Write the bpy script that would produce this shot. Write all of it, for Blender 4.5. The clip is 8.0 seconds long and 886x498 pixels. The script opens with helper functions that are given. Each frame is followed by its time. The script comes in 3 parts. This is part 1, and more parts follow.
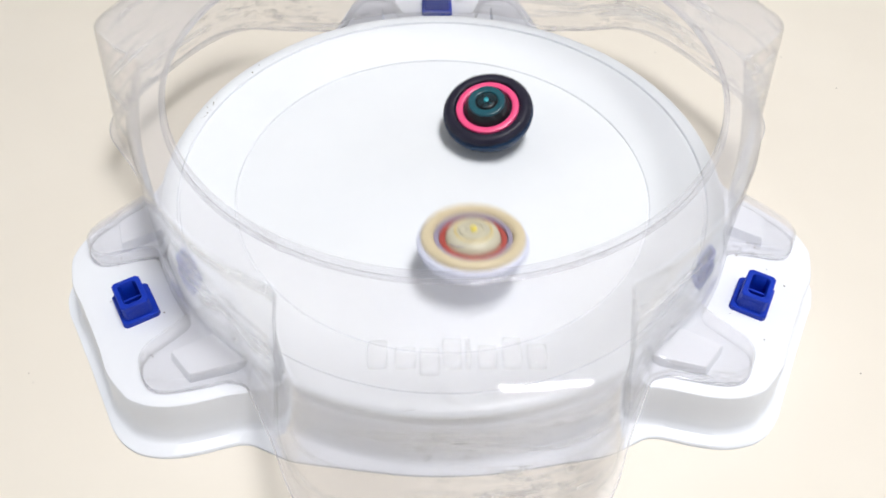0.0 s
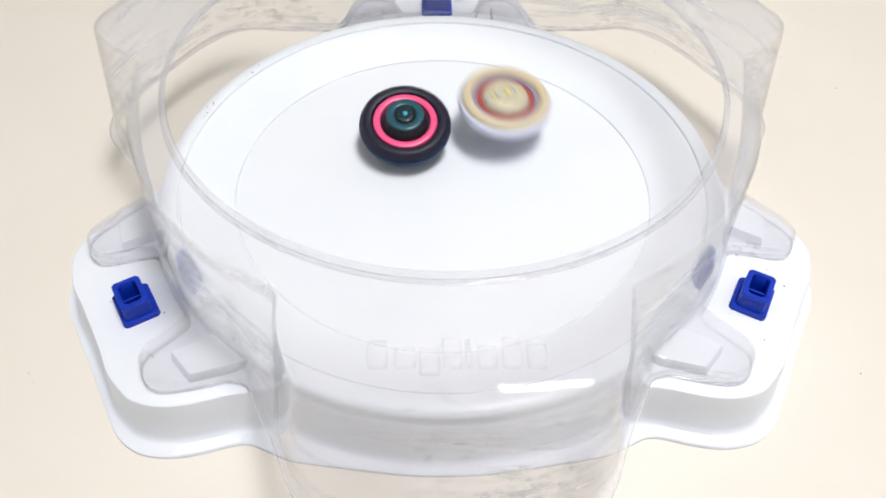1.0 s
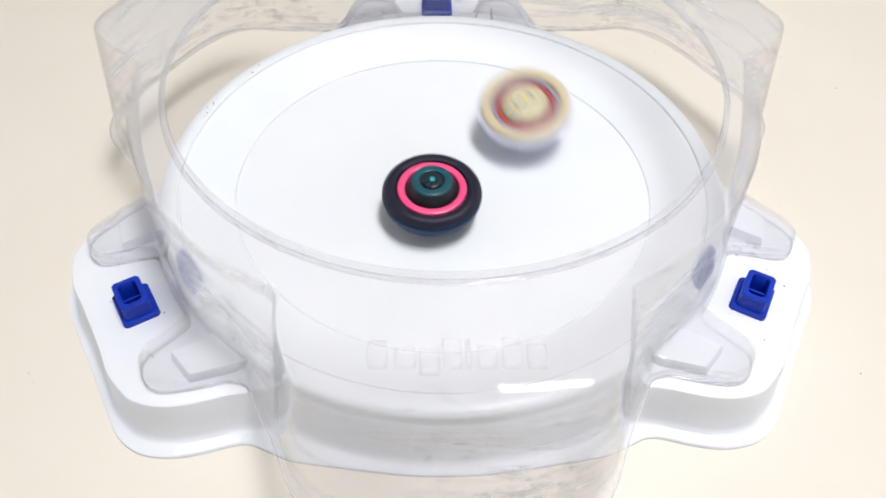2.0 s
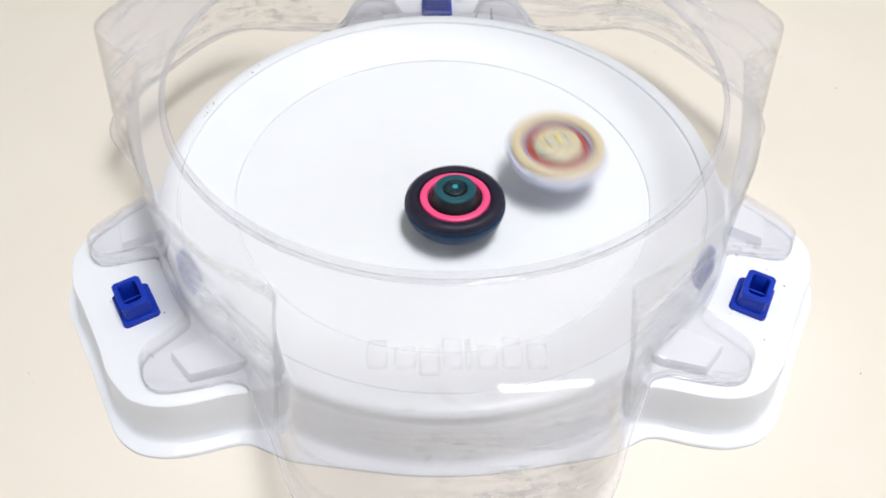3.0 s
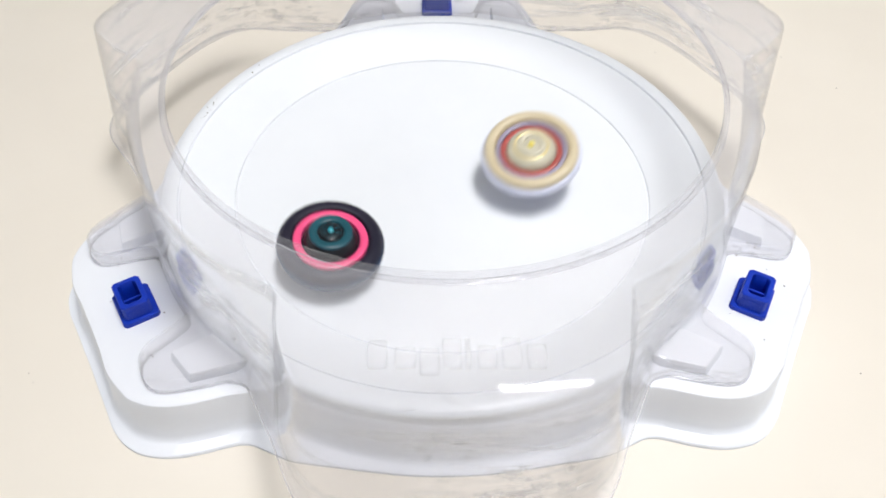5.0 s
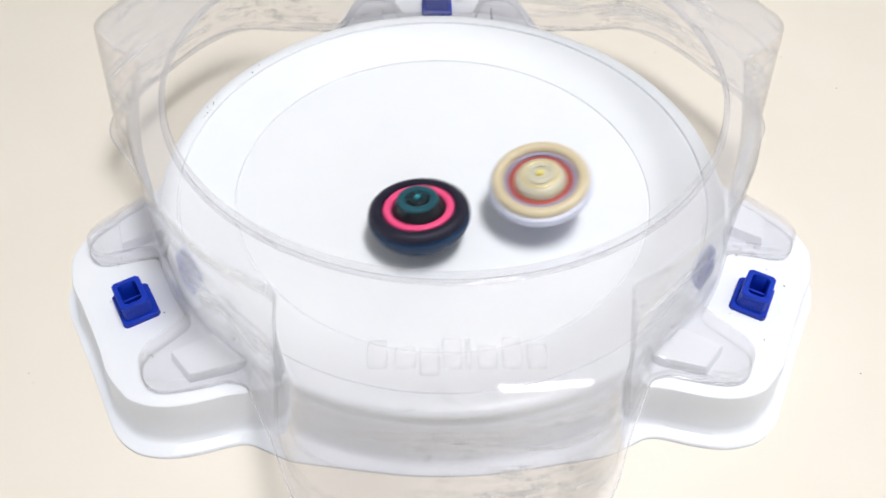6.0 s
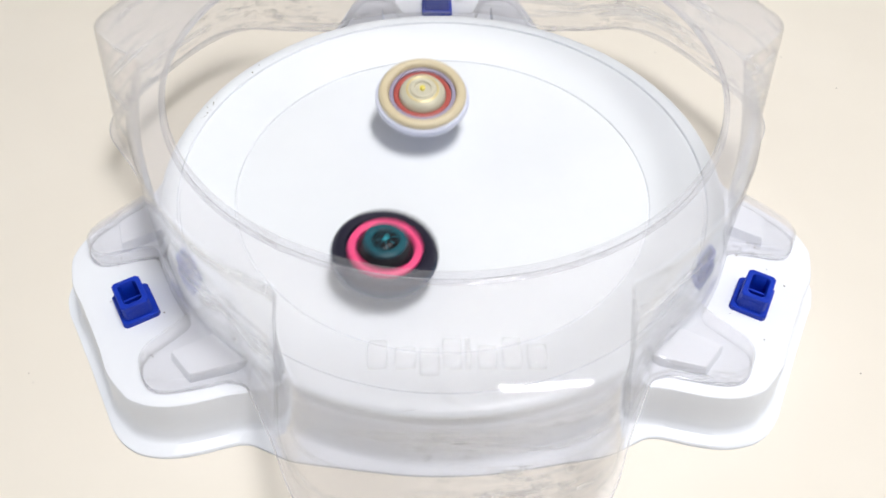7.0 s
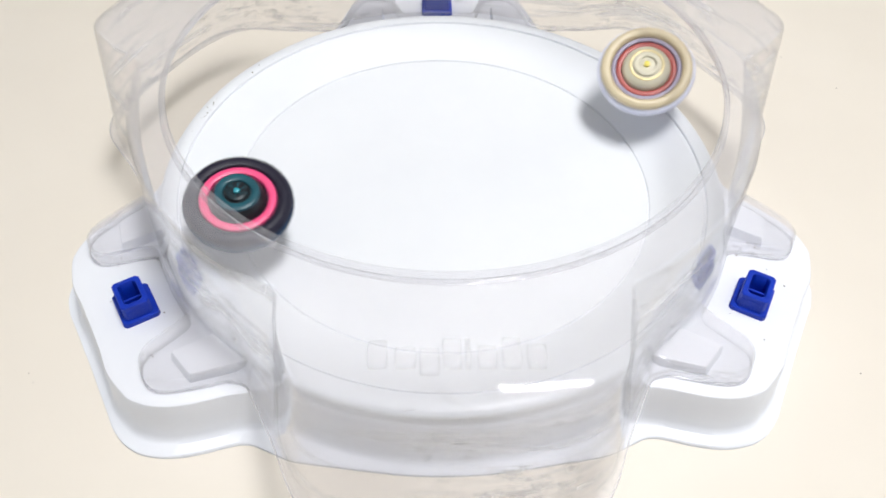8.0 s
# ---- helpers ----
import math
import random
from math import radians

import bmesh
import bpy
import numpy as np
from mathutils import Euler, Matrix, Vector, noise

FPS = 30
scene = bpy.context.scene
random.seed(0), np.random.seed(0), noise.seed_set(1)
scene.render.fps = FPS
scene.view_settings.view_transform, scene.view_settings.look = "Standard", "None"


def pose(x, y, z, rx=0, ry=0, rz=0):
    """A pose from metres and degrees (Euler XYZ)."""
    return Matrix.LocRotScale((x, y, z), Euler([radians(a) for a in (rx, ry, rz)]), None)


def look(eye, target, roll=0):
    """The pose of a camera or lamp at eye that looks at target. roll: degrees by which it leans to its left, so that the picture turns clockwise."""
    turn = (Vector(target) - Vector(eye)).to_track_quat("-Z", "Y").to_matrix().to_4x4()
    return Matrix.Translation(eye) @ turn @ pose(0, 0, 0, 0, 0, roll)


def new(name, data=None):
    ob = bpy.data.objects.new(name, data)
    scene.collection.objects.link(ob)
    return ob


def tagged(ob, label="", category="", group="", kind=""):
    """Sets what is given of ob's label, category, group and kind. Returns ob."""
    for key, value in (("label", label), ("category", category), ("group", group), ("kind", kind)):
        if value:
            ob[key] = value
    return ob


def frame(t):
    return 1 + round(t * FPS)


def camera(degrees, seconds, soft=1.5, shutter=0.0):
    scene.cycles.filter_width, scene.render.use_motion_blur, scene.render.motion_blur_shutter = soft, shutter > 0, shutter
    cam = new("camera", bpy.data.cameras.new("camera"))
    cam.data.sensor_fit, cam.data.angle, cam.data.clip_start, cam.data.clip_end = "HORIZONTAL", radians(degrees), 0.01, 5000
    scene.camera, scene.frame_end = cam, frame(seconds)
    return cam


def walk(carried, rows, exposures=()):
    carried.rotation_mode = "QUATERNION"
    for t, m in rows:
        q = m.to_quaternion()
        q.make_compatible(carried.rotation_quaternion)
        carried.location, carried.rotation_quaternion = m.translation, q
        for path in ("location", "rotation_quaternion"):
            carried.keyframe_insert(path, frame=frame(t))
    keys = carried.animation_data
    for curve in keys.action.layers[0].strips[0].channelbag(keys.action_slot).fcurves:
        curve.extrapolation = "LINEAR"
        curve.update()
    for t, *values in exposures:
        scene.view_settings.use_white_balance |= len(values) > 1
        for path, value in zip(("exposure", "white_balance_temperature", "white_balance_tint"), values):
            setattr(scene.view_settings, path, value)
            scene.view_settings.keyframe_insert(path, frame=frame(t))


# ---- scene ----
# Camera on a stand above the table
cam = camera(59.01, 8.0, soft=1.6, shutter=0.5)
EYE, AIM = (-0.0111, -0.2771, 0.2939), (0.01707, 0.37859, -0.46061)
walk(cam, [(0.0, look(EYE, AIM, 1.34)), (8.0, look(EYE, AIM, 1.34))])

# ---- light ----
world = bpy.data.worlds.new("world")
scene.world = world
world.use_nodes = True
sky = world.node_tree.nodes.new("ShaderNodeTexSky")
sky.sky_type, sky.sun_disc, sky.sun_elevation, sky.sun_rotation = "NISHITA", False, radians(40), radians(150)
world.node_tree.links.new(sky.outputs["Color"], world.node_tree.nodes["Background"].inputs[0])
world.node_tree.nodes["Background"].inputs[1].default_value = 0.08


def area_lamp(name, at, aim, sx, sy, watts, colour):
    data = bpy.data.lights.new(name, "AREA")
    data.shape, data.size, data.size_y, data.energy, data.color = "RECTANGLE", sx, sy, watts, colour
    ob = new(name, data)
    ob.matrix_world = look(at, aim)
    return ob


# A square ceiling light, and three fill lamps added in unseen, invented windows
area_lamp("ceiling_light", (0.28, -0.20, 1.60), (0.28, -0.20, 0.0), 0.27, 0.60, 24.9, (0.99, 0.99, 1.0))
area_lamp("fill_lamp_south", (0.2, -2.66, 0.62), (0.2, 0.0, 0.62), 3.0, 1.5, 4.0, (0.95, 0.98, 1.0))
area_lamp("fill_lamp_east", (2.66, 0.0, 0.62), (0.0, 0.0, 0.62), 2.4, 1.5, 15, (0.95, 0.98, 1.0))
area_lamp("fill_lamp_west", (-2.26, 0.2, 0.62), (0.0, 0.2, 0.62), 1.6, 1.5, 13, (0.95, 0.98, 1.0))


# ---- materials ----
def links(m):
    m.use_nodes = True
    nt = m.node_tree
    return nt, nt.nodes, nt.links


def noise_node(nt, scale, detail=4.0, rough=0.6, stretch=None):
    n = nt.nodes.new("ShaderNodeTexNoise")
    n.inputs["Scale"].default_value, n.inputs["Detail"].default_value, n.inputs["Roughness"].default_value = scale, detail, rough
    co = nt.nodes.new("ShaderNodeTexCoord")
    if stretch:
        mp = nt.nodes.new("ShaderNodeMapping")
        mp.inputs["Scale"].default_value = stretch
        nt.links.new(co.outputs["Object"], mp.inputs["Vector"])
        nt.links.new(mp.outputs["Vector"], n.inputs["Vector"])
    else:
        nt.links.new(co.outputs["Object"], n.inputs["Vector"])
    return n


def ramp(nt, src, lo, hi, a, b):
    r = nt.nodes.new("ShaderNodeValToRGB")
    r.color_ramp.elements[0].position, r.color_ramp.elements[1].position = lo, hi
    r.color_ramp.elements[0].color, r.color_ramp.elements[1].color = (*a, 1), (*b, 1)
    nt.links.new(src, r.inputs["Fac"])
    return r


def plastic(name, a, b, rough=0.4, scale=30.0, bump=0.05, fine=900.0, metallic=0.0, specular=0.5):
    """Moulded plastic: two tones at a large scale, fine grain in the relief, uneven gloss."""
    m = bpy.data.materials.new(name)
    nt, nodes, ln = links(m)
    bs = nodes["Principled BSDF"]
    big = noise_node(nt, scale)
    ln.new(ramp(nt, big.outputs["Fac"], 0.35, 0.65, a, b).outputs["Color"], bs.inputs["Base Color"])
    small = noise_node(nt, fine, 2.0)
    rr = ramp(nt, small.outputs["Fac"], 0.3, 0.7, (rough * 0.85,) * 3, (min(rough * 1.15, 1),) * 3)
    ln.new(rr.outputs["Color"], bs.inputs["Roughness"])
    bp = nodes.new("ShaderNodeBump")
    bp.inputs["Strength"].default_value, bp.inputs["Distance"].default_value = bump, 0.0004
    ln.new(small.outputs["Fac"], bp.inputs["Height"])
    ln.new(bp.outputs["Normal"], bs.inputs["Normal"])
    bs.inputs["Metallic"].default_value, bs.inputs["Specular IOR Level"].default_value = metallic, specular
    return m


def clear_plastic(name, tint, scuff_lo, scuff_hi, haze, gloss_rough=0.05, film=0.0, rubbed=0.0):
    """Clear vacuum-formed sheet: see-through, glossy by Fresnel, with grey scuffs."""
    m = bpy.data.materials.new(name)
    nt, nodes, ln = links(m)
    nodes.remove(nodes["Principled BSDF"])
    out = nodes["Material Output"]
    tr, gl, df = (nodes.new("ShaderNodeBsdf" + k) for k in ("Transparent", "Glossy", "Diffuse"))
    tl = nodes.new("ShaderNodeBsdfTranslucent")
    tr.inputs["Color"].default_value = (*tint, 1)
    gl.inputs["Roughness"].default_value = gloss_rough
    tone = ramp(nt, noise_node(nt, 45.0, 5.0, 0.7).outputs["Fac"], 0.42, 0.58, (0.44, 0.42, 0.41), (0.84, 0.82, 0.82))
    ln.new(tone.outputs["Color"], df.inputs["Color"])
    ln.new(tone.outputs["Color"], tl.inputs["Color"])
    both = nodes.new("ShaderNodeMixShader")
    both.inputs[0].default_value = 0.5
    ln.new(df.outputs[0], both.inputs[1])
    ln.new(tl.outputs[0], both.inputs[2])
    patch = noise_node(nt, 22.0, 3.0)
    streak = noise_node(nt, 150.0, 7.0, 0.75, (0.6, 0.6, 1.6))
    mul = nodes.new("ShaderNodeMath")
    mul.operation = "MULTIPLY"
    p1 = ramp(nt, patch.outputs["Fac"], 0.53, 0.66, (0, 0, 0), (1, 1, 1))
    p2 = ramp(nt, streak.outputs["Fac"], scuff_lo, scuff_hi, (0, 0, 0), (1, 1, 1))
    ln.new(p1.outputs["Color"], mul.inputs[0])
    ln.new(p2.outputs["Color"], mul.inputs[1])
    amt = nodes.new("ShaderNodeMath")
    amt.operation, amt.use_clamp = "MULTIPLY_ADD", True
    amt.inputs[1].default_value, amt.inputs[2].default_value = 0.6, haze
    # walls scuff more than level faces
    geo, sep = nodes.new("ShaderNodeNewGeometry"), nodes.new("ShaderNodeSeparateXYZ")
    ln.new(geo.outputs["True Normal"], sep.inputs[0])
    level, upright, worn = (nodes.new("ShaderNodeMath") for _ in range(3))
    level.operation, upright.operation, worn.operation = "MULTIPLY", "SUBTRACT", "MULTIPLY"
    ln.new(sep.outputs["Z"], level.inputs[0])
    ln.new(sep.outputs["Z"], level.inputs[1])
    upright.inputs[0].default_value = 1.06
    ln.new(level.outputs[0], upright.inputs[1])
    ln.new(mul.outputs[0], worn.inputs[0])
    ln.new(upright.outputs[0], worn.inputs[1])
    ln.new(worn.outputs[0], amt.inputs[0])
    body = nodes.new("ShaderNodeMixShader")
    ln.new(amt.outputs[0], body.inputs[0])
    ln.new(tr.outputs[0], body.inputs[1])
    ln.new(both.outputs[0], body.inputs[2])
    # milky film, with pale level rub marks on the upright faces
    fd, ft, fmix, milky = nodes.new("ShaderNodeBsdfDiffuse"), nodes.new("ShaderNodeBsdfTranslucent"), nodes.new("ShaderNodeMixShader"), nodes.new("ShaderNodeMixShader")
    fd.inputs["Color"].default_value = ft.inputs["Color"].default_value = (0.92, 0.92, 0.95, 1)
    fmix.inputs[0].default_value = 0.3
    ln.new(fd.outputs[0], fmix.inputs[1])
    ln.new(ft.outputs[0], fmix.inputs[2])
    rub = ramp(nt, noise_node(nt, 60.0, 5.0, 0.65, (0.22, 0.22, 2.6)).outputs["Fac"], 0.51, 0.68, (0, 0, 0), (1, 1, 1))
    rub_up, pale = nodes.new("ShaderNodeMath"), nodes.new("ShaderNodeMath")
    rub_up.operation, pale.operation = "MULTIPLY", "MULTIPLY_ADD"
    ln.new(rub.outputs["Color"], rub_up.inputs[0])
    ln.new(upright.outputs[0], rub_up.inputs[1])
    ln.new(rub_up.outputs[0], pale.inputs[0])
    lie = nodes.new("ShaderNodeMath")
    lie.operation = "MULTIPLY_ADD"
    lie.inputs[1].default_value, lie.inputs[2].default_value = film * 0.75, film * 0.25
    ln.new(level.outputs[0], lie.inputs[0])
    ln.new(lie.outputs[0], pale.inputs[2])
    pale.inputs[1].default_value = rubbed
    ln.new(pale.outputs[0], milky.inputs[0])
    ln.new(body.outputs[0], milky.inputs[1])
    ln.new(fmix.outputs[0], milky.inputs[2])
    lw = nodes.new("ShaderNodeLayerWeight")
    lw.inputs["Blend"].default_value = 0.5
    pw, fr = nodes.new("ShaderNodeMath"), nodes.new("ShaderNodeMath")
    pw.operation, fr.operation = "POWER", "MULTIPLY_ADD"
    pw.inputs[1].default_value, fr.inputs[1].default_value, fr.inputs[2].default_value = 5.0, 0.85, 0.018
    ln.new(lw.outputs["Facing"], pw.inputs[0])
    ln.new(pw.outputs[0], fr.inputs[0])
    wave = noise_node(nt, 35.0, 2.0)
    bp = nodes.new("ShaderNodeBump")
    bp.inputs["Strength"].default_value, bp.inputs["Distance"].default_value = 0.12, 0.002
    ln.new(wave.outputs["Fac"], bp.inputs["Height"])
    ln.new(bp.outputs["Normal"], gl.inputs["Normal"])
    top = nodes.new("ShaderNodeMixShader")
    ln.new(fr.outputs[0], top.inputs[0])
    ln.new(milky.outputs[0], top.inputs[1])
    ln.new(gl.outputs[0], top.inputs[2])
    ln.new(top.outputs[0], out.inputs["Surface"])
    return m


WHITE = plastic("white_plastic", (0.75, 0.77, 0.805), (0.78, 0.80, 0.83), 0.38, 12, 0.04)
WHITE_BASE = plastic("white_base_plastic", (0.735, 0.75, 0.80), (0.77, 0.785, 0.83), 0.45, 12, 0.05)
CREAM = plastic("cream_laminate", (0.72, 0.665, 0.585), (0.75, 0.695, 0.615), 0.5, 5, 0.03, 500)
BLUE = plastic("blue_plastic", (0.001, 0.024, 0.33), (0.002, 0.034, 0.43), 0.45, 60, 0.1, specular=0.3)
CLEAR = clear_plastic("clear_sheet", (0.980, 0.977, 0.982), 0.50, 0.66, 0.022, 0.025, 0.10, 0.30)
CLEAR_RIM = clear_plastic("clear_rim", (0.968, 0.965, 0.974), 0.5, 0.8, 0.01, 0.08, 0.12)
# the film whitens the cut edge to draw its thin highlight
CLEAR_EDGE = clear_plastic("clear_cut_edge", (0.955, 0.953, 0.957), 0.5, 0.8, 0.01, 0.10, 0.25)
# the film paints the white glints of the raised letters over whole bars
CLEAR_MARK = clear_plastic("clear_emboss_glint", (0.992, 0.992, 0.995), 0.6, 0.9, 0.0, 0.02, 0.22)
WALL = plastic("wall_paint", (0.78, 0.77, 0.74), (0.81, 0.80, 0.77), 0.8, 3, 0.1, 200)
FLOOR = plastic("floor_vinyl", (0.42, 0.38, 0.33), (0.48, 0.43, 0.37), 0.5, 4, 0.05, 200)
STEEL = plastic("grey_metal", (0.45, 0.46, 0.48), (0.52, 0.53, 0.55), 0.35, 40, 0.05, 600, 1.0)
RUBBER_BLACK = plastic("black_purple_plastic", (0.010, 0.010, 0.022), (0.018, 0.015, 0.032), 0.4, 300, 0.1, 2500, specular=0.25)
NAVY = plastic("dark_navy_plastic", (0.005, 0.022, 0.062), (0.008, 0.036, 0.092), 0.4, 300, 0.1, 2500, specular=0.2)
PINK = plastic("pink_plastic", (0.80, 0.06, 0.20), (0.86, 0.09, 0.25), 0.4, 300, 0.05, 2500)
BLACK = plastic("black_plastic", (0.008, 0.010, 0.013), (0.016, 0.018, 0.022), 0.3, 300, 0.1, 2500, specular=0.22)
TEAL = plastic("dark_teal_plastic", (0.012, 0.065, 0.088), (0.02, 0.10, 0.13), 0.3, 300, 0.05, 2500, specular=0.25)
CYAN = plastic("cyan_plastic", (0.01, 0.24, 0.31), (0.02, 0.32, 0.38), 0.4, 300, 0.05, 2500)
BEIGE = plastic("gold_cream_plastic", (0.56, 0.47, 0.30), (0.64, 0.55, 0.38), 0.35, 300, 0.05, 2500)
LILAC = plastic("pale_lilac_plastic", (0.62, 0.64, 0.78), (0.70, 0.71, 0.83), 0.38, 300, 0.05, 2500)
MAUVE = plastic("grey_mauve_plastic", (0.26, 0.23, 0.33), (0.34, 0.30, 0.40), 0.4, 300, 0.05, 2500)
RED = plastic("red_plastic", (0.34, 0.055, 0.045), (0.44, 0.09, 0.075), 0.4, 300, 0.05, 2500)
SILVER = plastic("silver_cream_plastic", (0.50, 0.47, 0.37), (0.60, 0.56, 0.43), 0.5, 300, 0.05, 2500, 0.1)
GOLD = plastic("gold_foil", (0.58, 0.48, 0.24), (0.68, 0.58, 0.32), 0.35, 300, 0.05, 2500, 0.2)
SMEAR = clear_plastic("grey_rub", (0.52, 0.50, 0.47), 0.3, 0.5, 0.10)
DIRT = plastic("brown_dirt", (0.10, 0.08, 0.06), (0.2, 0.16, 0.12), 0.8, 300, 0.1)
YELLOW = plastic("yellow_plastic", (0.70, 0.58, 0.08), (0.78, 0.66, 0.12), 0.4, 300, 0.05, 2500)


# ---- builders ----
def part(name, bm, material, parent=None, label="", smooth=True):
    me = bpy.data.meshes.new(name)
    bmesh.ops.recalc_face_normals(bm, faces=bm.faces)
    bm.to_mesh(me)
    bm.free()
    me.materials.append(material)
    for f in me.polygons:
        f.use_smooth = smooth
    if smooth:
        me.set_sharp_from_angle(angle=radians(38))
    ob = new(name, me)
    ob.parent = parent
    return tagged(ob, label) if label else ob


def box_bm(x0, x1, y0, y1, z0, z1, bevel=0.0, segs=2):
    bm = bmesh.new()
    bmesh.ops.create_cube(bm, size=1.0)
    for v in bm.verts:
        v.co = Vector((x0 + (v.co.x + 0.5) * (x1 - x0), y0 + (v.co.y + 0.5) * (y1 - y0), z0 + (v.co.z + 0.5) * (z1 - z0)))
    if bevel:
        bmesh.ops.bevel(bm, geom=bm.edges[:], offset=bevel, segments=segs, affect="EDGES", profile=0.6)
    return bm


def smooth_table(table, x):
    """Monotone cubic through (x, y) pairs."""
    xs, ys = zip(*table)
    if x <= xs[0]:
        return ys[0]
    if x >= xs[-1]:
        return ys[-1]
    i = max(k for k in range(len(xs) - 1) if xs[k] <= x)
    d = [(ys[k + 1] - ys[k]) / (xs[k + 1] - xs[k]) for k in range(len(xs) - 1)]

    def slope(k):
        if k == 0 or k == len(xs) - 1 or d[k - 1] * d[k] <= 0:
            return 0.0
        return 2 * d[k - 1] * d[k] / (d[k - 1] + d[k])
    h = xs[i + 1] - xs[i]
    u = (x - xs[i]) / h
    return ((2 * u**3 - 3 * u**2 + 1) * ys[i] + (u**3 - 2 * u**2 + u) * h * slope(i)
            + (3 * u**2 - 2 * u**3) * ys[i + 1] + (u**3 - u**2) * h * slope(i + 1))


def fold(deg):
    """Degrees from the nearest of the three tab axes (90, 210, 330)."""
    a = (deg - 90) % 120
    return min(a, 120 - a)


def loft(rings, close_top=False, close_bottom=False):
    """A bmesh from rings of points of equal count."""
    bm = bmesh.new()
    vs = [[bm.verts.new(p) for p in ring] for ring in rings]
    n = len(vs[0])
    for a, b in zip(vs, vs[1:]):
        for i in range(n):
            bm.faces.new((a[i], a[(i + 1) % n], b[(i + 1) % n], b[i]))
    if close_bottom:
        bm.faces.new(vs[0][::-1])
    if close_top:
        bm.faces.new(vs[-1])
    return bm


def lathe(profile, segs=96, lobes=0, depth=0.0, sharp=1.0, close_bottom=True, close_top=True):
    """Turned form; with lobes, the radius swells that many times round."""
    rings = []
    for r, z in profile:
        ring = []
        for i in range(segs):
            a = 2 * math.pi * i / segs
            k = 1 + depth * (abs(math.sin(a * lobes / 2)) ** sharp - 0.5) if lobes else 1
            ring.append((r * k * math.cos(a), r * k * math.sin(a), z))
        rings.append(ring)
    return loft(rings, close_top, close_bottom)


def annulus(r0, r1, z0, z1, round_off=0.0005, **kw):
    """A ring of rectangular section with rounded top edges."""
    e = round_off
    return lathe([(r0, z0), (r0, z1 - e), (r0 + e * 0.3, z1 - e * 0.3), (r0 + e, z1), (r1 - e, z1), (r1 - e * 0.3, z1 - e * 0.3), (r1, z1 - e), (r1, z0), (r0, z0)],
                 close_bottom=False, close_top=False, **kw)


# ---- room and table ----
TABLE_H = 0.74


def slab(name, x0, x1, y0, y1, z0, z1, material, label):
    ob = part(name, box_bm(x0, x1, y0, y1, z0, z1), material, None, label, False)
    return tagged(ob, kind="structure")


slab("floor", -2.2, 2.6, -2.6, 2.4, -TABLE_H - 0.1, -TABLE_H, FLOOR, "plain floor under the table")
slab("ceiling", -2.2, 2.6, -2.6, 2.4, 1.66, 1.76, WALL, "plain white ceiling")
slab("wall_north", -2.2, 2.6, 2.4, 2.5, -TABLE_H, 1.66, WALL, "plain white wall")


def fill_wall(name, along_x, at, a0, a1, w0, w1, z0, z1):
    """A wall 0.1 m thick with one opening, added out of view for a fill lamp, and the frame set in it."""
    bm = bmesh.new()
    for p0, p1, q0, q1 in ((a0, w0, -TABLE_H, 1.66), (w1, a1, -TABLE_H, 1.66), (w0, w1, -TABLE_H, z0), (w0, w1, z1, 1.66)):
        b = box_bm(p0, p1, at - 0.05, at + 0.05, q0, q1) if along_x else box_bm(at - 0.05, at + 0.05, p0, p1, q0, q1)
        me = bpy.data.meshes.new("piece")
        b.to_mesh(me)
        b.free()
        bm.from_mesh(me)
        bpy.data.meshes.remove(me)
    tagged(part(name, bm, WALL, None, "unseen plain white wall with a wide opening added for fill light", False), kind="structure")
    surround = tagged(new("fill_opening_1"), "unseen wide white frame round an opening added for fill light", "window", kind="structure")
    for p0, p1, q0, q1 in ((w0, w0 + 0.05, z0, z1), (w1 - 0.05, w1, z0, z1), (w0 + 0.05, w1 - 0.05, z0, z0 + 0.05), (w0 + 0.05, w1 - 0.05, z1 - 0.05, z1)):
        b = box_bm(p0, p1, at - 0.03, at + 0.03, q0, q1, 0.004) if along_x else box_bm(at - 0.03, at + 0.03, p0, p1, q0, q1, 0.004)
        part("fill_frame", b, WHITE_BASE, surround)


fill_wall("wall_south", True, -2.6, -2.2, 2.6, -1.3, 1.7, -0.13, 1.37)
fill_wall("wall_west", False, -2.25, -2.6, 2.4, -0.6, 1.0, -0.13, 1.37)
fill_wall("wall_east", False, 2.6, -2.6, 2.4, -1.2, 1.2, -0.13, 1.37)


def table():
    top = tagged(new("table"), "cream laminate table with a plain matt top", "table")
    part("tabletop", box_bm(-0.8, 0.8, -0.5, 0.7, -0.03, 0.0, 0.003), CREAM, top)
    for x in (-0.74, 0.74):
        for y in (-0.44, 0.64):
            part("leg", box_bm(x - 0.02, x + 0.02, y - 0.02, y + 0.02, -TABLE_H, -0.03, 0.003), STEEL, top)
    return top


table()

# ---- arena base ----
SEG = 720
ANGLES = [360.0 * i / SEG for i in range(SEG)]
TAB_Z = 0.0265
TAB_EDGE = [(0, 171), (4, 171.5), (9, 173.6), (13.2, 173.2), (15.7, 170.5), (18.3, 165.2), (20.3, 159.2), (22, 153.2), (24, 146.6), (26.5, 140.8), (29, 137.3), (33, 134.8), (45, 134.2), (60, 134.2)]
FLANGE_EDGE = [(0, 178.6), (4, 179.2), (8, 180.6), (11, 182.2), (13, 182.4), (15.5, 181), (18, 177), (20, 172.3), (22.8, 163.3), (24.4, 157.6), (26.3, 152.2), (28, 150), (31, 149.2), (34, 148.8), (38, 146.5), (43, 144), (50, 142.4), (60, 141.8)]


